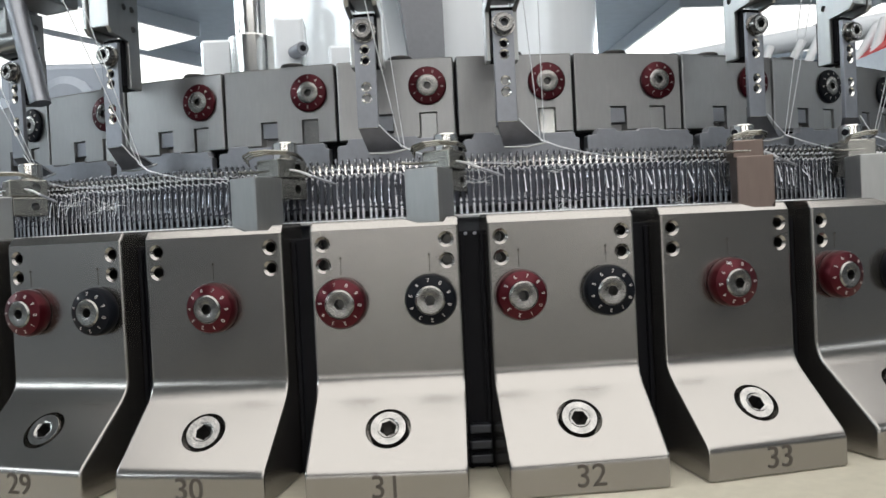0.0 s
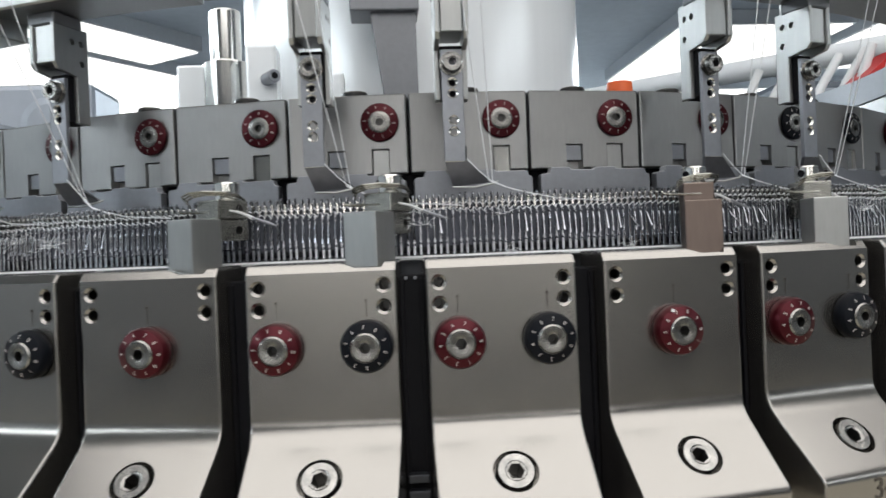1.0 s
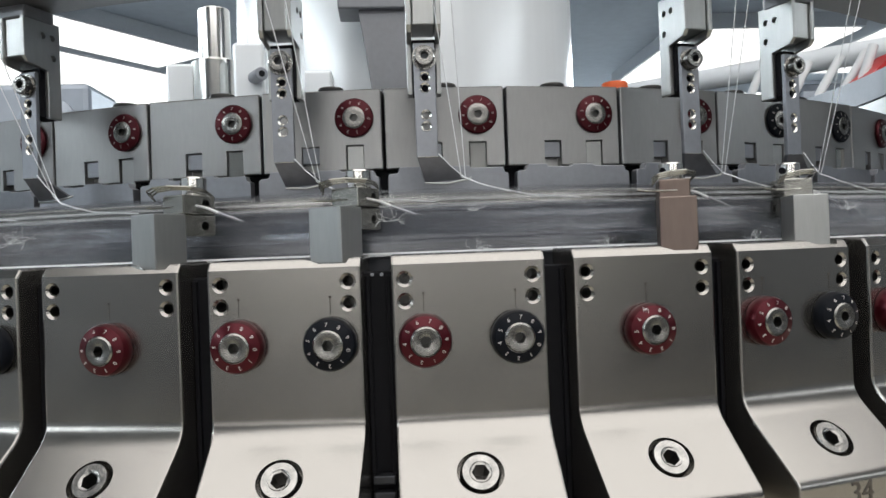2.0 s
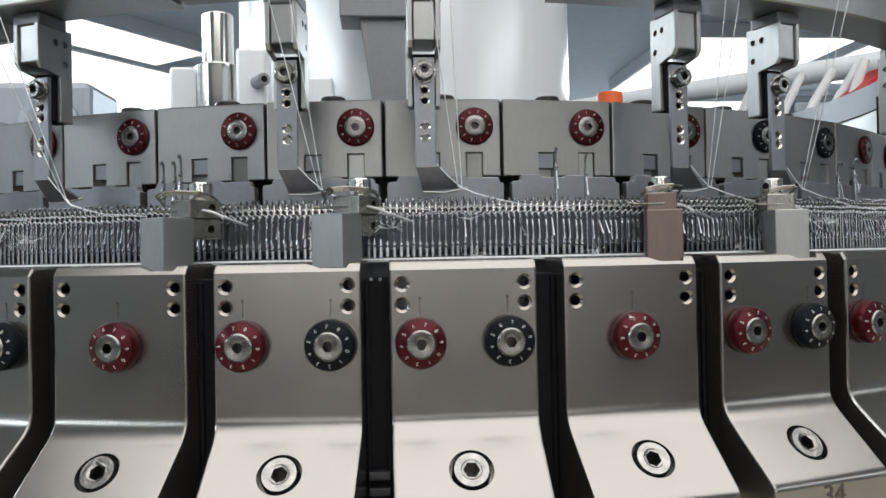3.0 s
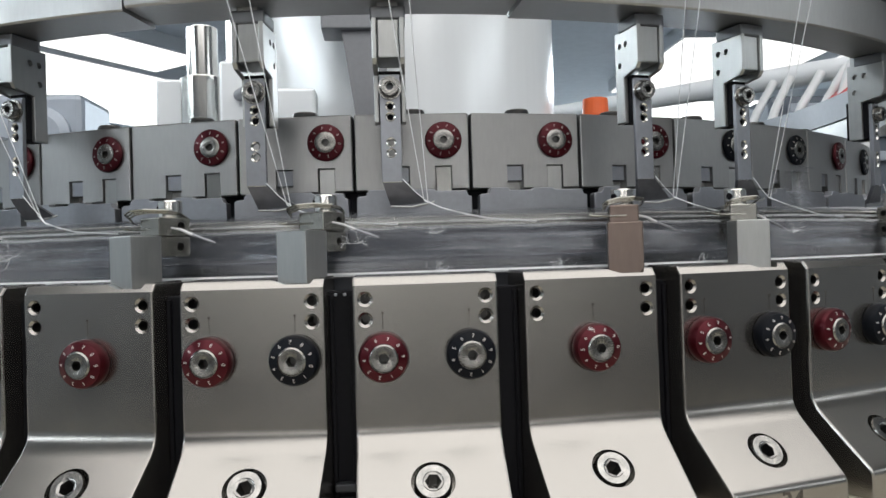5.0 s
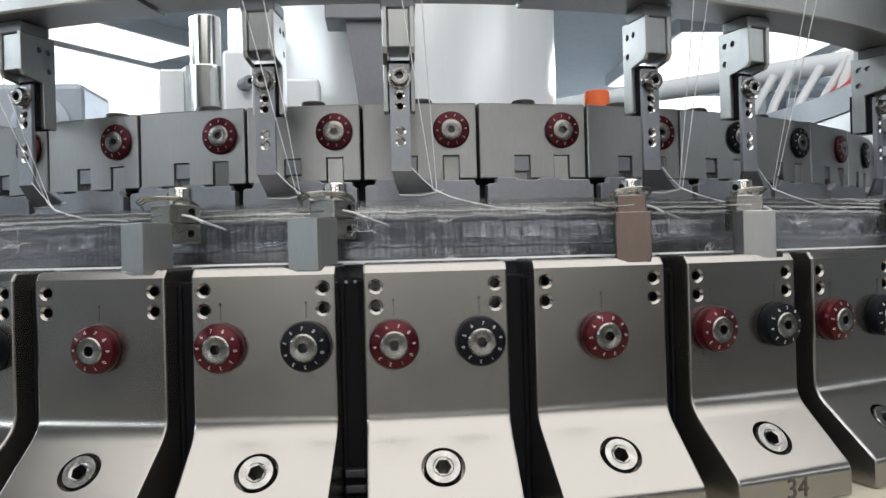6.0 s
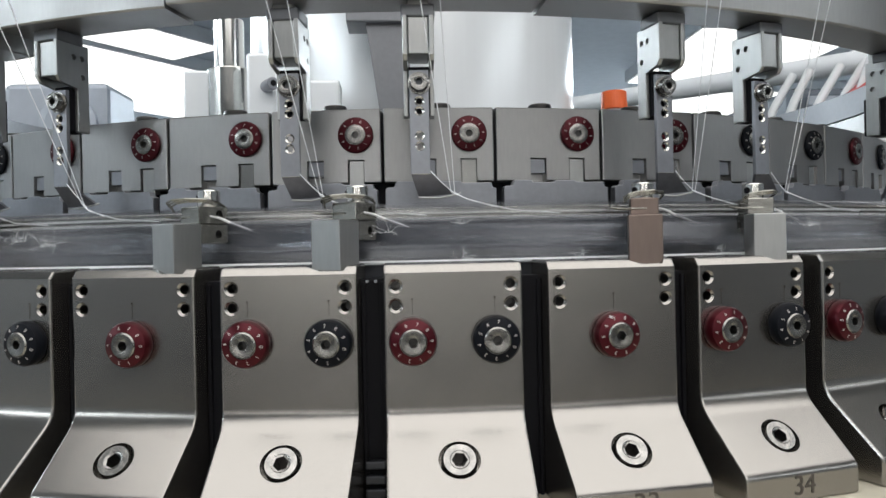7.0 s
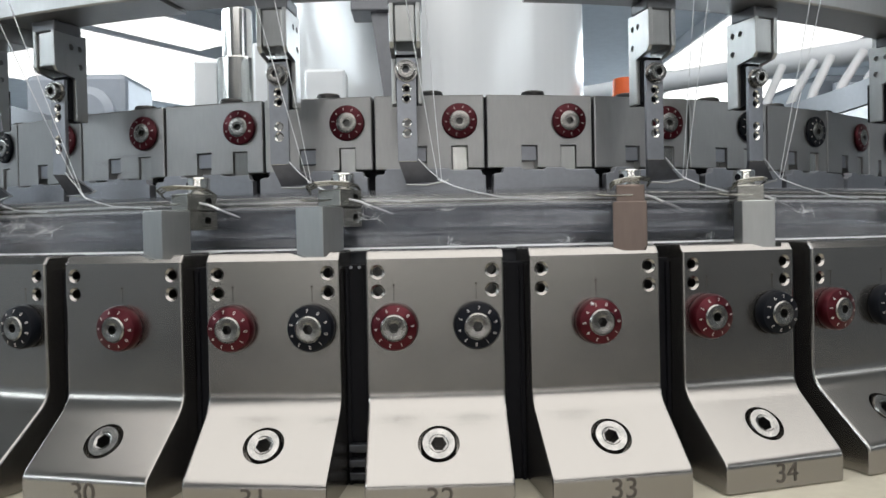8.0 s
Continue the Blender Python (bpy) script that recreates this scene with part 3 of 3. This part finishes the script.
def latch_guard(k, theta):
    """A post on the block with an arm reaching in over the needles; local y runs along the arm."""
    ob = thing("latch_guard", ring(theta, .3805, 0) @ Matrix.Rotation(radians(-25), 4, "Z"), "steel latch guard post tinted for a brown reflection, with bent wires" if k == 33 else "ground steel latch guard post with bent wires", "latch guard", "latch guards on the cam blocks")
    s = .0052
    bm = bmesh.new()
    box(bm, -s, s, -s, s, .0527, .0680, .0003)
    # post 33 carries a brown reflection in its base colour
    part("post", bm, STEEL_BROWN_REFLECTION if k == 33 else STEEL, ob)
    # arm, drilled through
    bm, cut = bmesh.new(), bmesh.new()
    box(bm, -s + .0006, s - .0002, s + .0001, .0158, .0618, .0678)
    rod(cut, Matrix.Translation((-.01, .0120, .0648)) @ Matrix.Rotation(radians(90), 4, "Y"), .0013, .0013, .02, 16)
    hang("arm", carve("arm", bm, cut, STEEL_OILY, .0003, bore=lambda c, n: abs(c.y - .0120) < .0014 and abs(c.z - .0648) < .0014 and abs(n.x) < .5), ob)
    # clamp on the arm, drilled through
    bm, cut = bmesh.new(), bmesh.new()
    box(bm, -.0042, .0048, .0045, .0160, .0681, .0737)
    rod(cut, Matrix.Translation((-.01, .0126, .0712)) @ Matrix.Rotation(radians(90), 4, "Y"), .0013, .0013, .02, 16)
    hang("clamp", carve("clamp", bm, cut, STEEL_BROWN_REFLECTION if k == 33 else STEEL_OILY, .0004, bore=lambda c, n: abs(c.y - .0126) < .0014 and abs(c.z - .0712) < .0014 and abs(n.x) < .5), ob)
    bm = bmesh.new()
    rod(bm, Matrix.Translation((.0002, .0122, .0736)), .0036, .0036, .0056, 32, .0005)
    smooth_mesh(part("stud", bm, STEEL_BRIGHT, ob, "bright round stud").data, 14)
    bm = bmesh.new()
    rod(bm, Matrix.Translation((.0002, .0122, .0766)) @ Matrix.Rotation(radians(-48), 4, "Z") @ FACE_ON, .0011, .0011, .0038, 14)
    part("grub_screw", bm, BLACK, ob, "black grub screw")
    # bent spring wires round the clamp
    bm = bmesh.new()
    for d in (0, .0008, .0016):
        wire(bm, [(-.0062, .0035 - d, .0722 + d), (-.0048, .0015 - d, .0737 + d * .7), (-.0010, .0008 - d, .0746 + d * .6), (.0032, .0022 - d, .0750 + d * .5), (.0058 + d * .4, .0065, .0750 + d * .4), (.0062 + d * .4, .0105, .0746 + d * .2), (.0058, .0140, .0736)], .00034, 6)
    part("spring_wire", bm, STEEL_OILY, ob, "bent spring wires")
    bm = bmesh.new()
    wire(bm, [(.0010, .0048, .0703), (-.0040, .0046, .0703), (-.0085, .0042, .0705), (-.0105, .0036, .0708)], .00042, 8)
    part("guide_pin", bm, STEEL_OILY, ob, "straight steel guide pin")
    bm = bmesh.new()
    wire(bm, [(.0046, .0090, .0706), (.0075, .0106, .0698), (.0110, .0124, .0680), (.0118, .0128, .0676)], [.0003, .00038, .00045, .0003], 8)
    part("pointer", bm, HOSE, ob, "pale ceramic pointer")
    bm = bmesh.new()
    wire(bm, [(.0106, .0121, .0682), (.0150, .0142, .0664), (.0172, .0152, .0655)], [.0004, .00045, .0002], 8)
    part("pointer_tip", bm, STEEL_DULL, ob, "dark steel pointer tip")


def lint_tuft(theta, r, z, size, seed):
    """A loose tuft of fibres."""
    rnd = random.Random(seed)
    ob = thing("lint_tuft", ring(theta, r, z), "loose tuft of white fibre lint", "lint", "lint on the blocks")
    bm = bmesh.new()
    for i in range(14):
        p = Vector((rnd.uniform(-1, 1) * size * .6, 0, 0))
        d = Vector((rnd.uniform(-1, 1), rnd.uniform(-.6, .2), rnd.uniform(.1, 1))).normalized()
        pts = []
        for s in range(6):
            pts.append(p.copy())
            p += d * size * .28
            d = (d + Vector((rnd.uniform(-.8, .8), rnd.uniform(-.5, .5), rnd.uniform(-.8, .7)))).normalized()
        wire(bm, pts, .000045, 3)
    part("fibre_knot", bm, YARN, ob)


def build_lint():
    for i, (deg, r, z, size) in enumerate([(-14.8, .3690, .0545, .0030), (.9, .3690, .0545, .0035), (6.9, .3690, .0545, .0030), (15.0, .3690, .0545, .0030), (-3.1, .3710, .0640, .0030), (.8, .3665, .0665, .0022), (-21.5, .3700, .0620, .0050), (-23.5, .3700, .0640, .0045), (-11.6, .3690, .0690, .0035), (21.5, .3690, .0640, .0040), (6.75, .3940, .0372, .0007)]):
        lint_tuft(radians(deg), r, z, size, i)


# ---------------- feeder rail ----------------
def build_rail():
    ob = thing("feeder_rail", pose(0, 0, Z0), "grey painted steel ring rail carrying the yarn feeders", "rail")
    for d0, d1, z in ((-110, -14.2, .1394), (-14.1, 5.3, .1405), (5.4, 110, .1394)):
        bm = bmesh.new()
        arc_bar(bm, radians(d0), radians(d1), [(.351, z), (.3694, z), (.3700, z + .0006), (.3700, .1560), (.351, .1560)], 90)
        smooth_mesh(part("segment", bm, NICKEL_DARK, ob).data)
    bm = bmesh.new()
    arc_bar(bm, 0, 2 * math.pi, [(.349, .1562), (.3715, .1562), (.3715, .1760), (.349, .1760)], 180)
    smooth_mesh(part("upper_ring", bm, RAIL, ob, "grey painted upper ring").data)
    for th in (-75, 75, 180):
        bm = bmesh.new()
        box(bm, -.012, .012, -.012, .012, -.0177, .1760, .002)
        box(bm, -.012, .012, .010, .055, .1562, .1760, .002)
        part("column", bm, RAIL, ob, m=Matrix.Rotation(radians(th), 4, "Z") @ Matrix.Translation((0, -.425, 0)))
    for th in FEEDERS:
        bm = bmesh.new()
        box(bm, -.0056, .0056, .0055, .0170, .1350, .1392, .0006)
        part("mount", bm, RAIL, ob, m=Matrix.Rotation(radians(th), 4, "Z") @ Matrix.Translation((0, -.3690, 0)))


# ---------------- inside of the machine ----------------
def build_core():
    d = thing("centre_drum", pose(0, 0, Z0), "white lacquered drum in the machine's centre", "drum")
    bm = bmesh.new()
    lathe(bm, [(0, .0840), (.128, .0840), (.128, .62), (0, .62)], 128)
    smooth_mesh(part("shell", bm, DRUM, d).data)
    bm = bmesh.new()
    lathe(bm, [(.128, .0842), (.136, .0842), (.136, .0930), (.130, .0945), (.1282, .0945)], 96)
    smooth_mesh(part("foot_ring", bm, STEEL, d, "steel foot ring").data)
    # tapering arm that carries the drum's front
    p = thing("support_arm", pose(0, -.150, Z0), "grey tapering support arm before the drum", "support arm")
    bm = bmesh.new()
    plate(bm, [(-.022, .0840), (-.006, .0840), (-.006, .2000), (-.033, .2000), (-.030, .180), (-.026, .150), (-.023, .125)], -.006, .012)
    part("arm", bm, RAIL, p)
    bm = bmesh.new()
    box(bm, -.044, -.004, -.010, .016, .1950, .2600, .001)
    part("head", bm, RAIL, p)
    p = thing("stepped_post", pose(-.1225, -.1150, Z0), "polished steel stepped post on the dial plate", "post")
    for name, r, z0, z1 in (("base", .0140, .0836, .1772), ("pin", .0095, .1770, .2096)):
        bm = bmesh.new()
        rod(bm, Matrix.Translation((0, 0, z0)), r, r, z1 - z0, 48, .0008)
        smooth_mesh(part(name, bm, STEEL_BRIGHT, p).data, 12)
    for x0, x1, y, z, knob in ((-.105, -.087, -.153, .179, True), (-.074, -.049, -.150, .163, False), (-.159, -.132, -.093, .183, False)):
        k = thing("clamp_block", pose(x0, y, Z0), "white lacquered clamp block before the drum", "clamp", "clamp blocks")
        bm = bmesh.new()
        box(bm, 0, x1 - x0, 0, .02, .0840, z, .002)
        part("body", bm, DRUM, k)
        if knob:
            bm = bmesh.new()
            rod(bm, Matrix.Translation((.0115, .002, .1584)) @ Matrix.Rotation(radians(30), 4, "Z") @ FACE_ON, .0038, .0038, .0125, 24, .0006)
            part("knob", bm, STEEL_DULL, k, "steel knob with a dark socket")
            # flat black hexagon on the knob's end, shade of the socket as colour
            bm = bmesh.new()
            rod(bm, Matrix.Translation((.0115, .002, .1584)) @ Matrix.Rotation(radians(30), 4, "Z") @ FACE_ON @ Matrix.Translation((0, 0, .0124)), .0020, .0020, .0003, 6)
            part("socket", bm, BLACK, k, "flat black hexagon painting the socket's shade")
    # far side of the machine
    m = thing("drive_box", pose(-.315, .16, Z0), "slate blue drive box on the far rim", "drive box")
    bm = bmesh.new()
    box(bm, -.09, .012, 0, .08, -.0177, .2320, .006)
    part("housing", bm, BLUE, m)
    bm = bmesh.new()
    lathe(bm, [(0, 0), (.028, 0), (.028, .006), (.020, .010), (0, .010)], 32)
    part("cover", bm, BLUE, m, "round slate blue cover", Matrix.Translation((-.026, 0, .190)) @ FACE_ON)
    o = thing("oil_bottle", pose(.163, -.010, Z0), "pale bottle with an orange cap on the dial plate", "bottle")
    bm = bmesh.new()
    lathe(bm, [(0, .0836), (.0125, .0836), (.0135, .0870), (.0135, .150), (.0095, .166), (.0080, .170), (0, .170)], 32)
    part("body", bm, HOSE, o)
    bm = bmesh.new()
    rod(bm, Matrix.Translation((0, 0, .1680)), .0108, .0100, .0150, 28, .001)
    part("cap", bm, ORANGE, o, "orange plastic cap")
    b = thing("cross_beam", Matrix(), "white cross beam over the far rim", "beam")
    bm = bmesh.new()
    wire(bm, [(.24, .62, Z0 + .285), (.50, .30, Z0 + .272), (.80, -.05, Z0 + .26)], .014, 16)
    smooth_mesh(part("tube", bm, WHITE, b).data, 50)
    bm = bmesh.new()
    rod(bm, pose(.78, .0, 0), .03, .03, Z0 + .25, 20)
    part("post", bm, WHITE, b)
    w = thing("machine_cabinet", pose(.70, .70, 0), "dark slate machine cabinet behind the air hoses", "cabinet")
    bm = bmesh.new()
    box(bm, 0, .75, 0, .28, 0, Z0 + .335, .012)
    part("housing", bm, SLATE, w)
    for i in range(3):
        bm = bmesh.new()
        box(bm, .03, .72, -.012, 0, Z0 + .30 - .045 * i, Z0 + .318 - .045 * i, .003)
        part("front_rail", bm, BLUE, w, "pale blue front rail")
    rnd = random.Random(3)
    for i in range(7):
        x, y = .385 + .014 * i, .250 - .022 * i
        h = thing("air_hose", pose(x, y, Z0), "white rubber air hose rising from the far rim", "hose", "air hoses")
        bm = bmesh.new()
        lean = .03 + rnd.uniform(-.01, .02)
        wire(bm, [(-.01, 0, -.0177), (-.005, 0, .10), (.004, 0, .17), (lean * .7, 0, .215), (lean * 1.3, 0, .25)], .0048, 12)
        smooth_mesh(part("tube", bm, HOSE, h).data)
    r = thing("red_cover", pose(.445, .12, Z0), "red and white plastic cover on the far rim", "cover")
    bm = bmesh.new()
    plate(bm, [(-.04, -.0177), (.05, -.0177), (.05, .208), (0, .182), (-.04, .168)], 0, .03)
    part("panel", bm, WHITE, r)
    bm = bmesh.new()
    plate(bm, [(-.004, .183), (.05, .211), (.05, .240), (.016, .212)], -.002, .032)
    part("edge", bm, material("red_plastic", (0.50, 0.02, 0.02), .35, 0, .04, 100), r, "red plastic edge")


def motions():
    angle, rows, t = 0.0, [], 0.0
    knots = [(0, 1.5), (.4, 2), (.5, 8), (.6, 2), (1.2, 3), (1.4, 7), (1.5, 13), (1.6, 40), (1.7, 110), (2.2, 120), (2.7, 25), (2.9, 3), (3.0, 1), (3.8, 1.2), (3.9, 5), (4.0, 9), (4.2, 14), (4.5, 13), (4.6, 30), (4.7, 60), (5.2, 110), (5.7, 10), (5.9, 12), (6.0, 30), (6.2, 100), (6.5, 120), (8.0, 120)]

    def speed(t):
        for (a, u), (b, v) in zip(knots, knots[1:]):
            if a <= t <= b:
                return u + (v - u) * (t - a) / (b - a)
        return knots[-1][1]
    for i in range(81):
        t = i / 10
        rows.append((t, angle))
        angle += sum(speed(t + (j + .5) / 100) for j in range(10)) / 100
    at = dict(rows)[3.5]
    walk(CYLINDER, [(t, pose(0, 0, Z0, 0, 0, a - at)) for t, a in rows])


RAISED = [-14.1, -13.4, -13.0, 5.8, 6.6, 7.3, 24.5, 26.0]
build_room()
build_bed()
build_core()
build_rail()
build_cam_blocks()
build_upper_blocks()
build_feeders()
build_guards()
build_lint()
CYLINDER = build_cylinder()
motions()
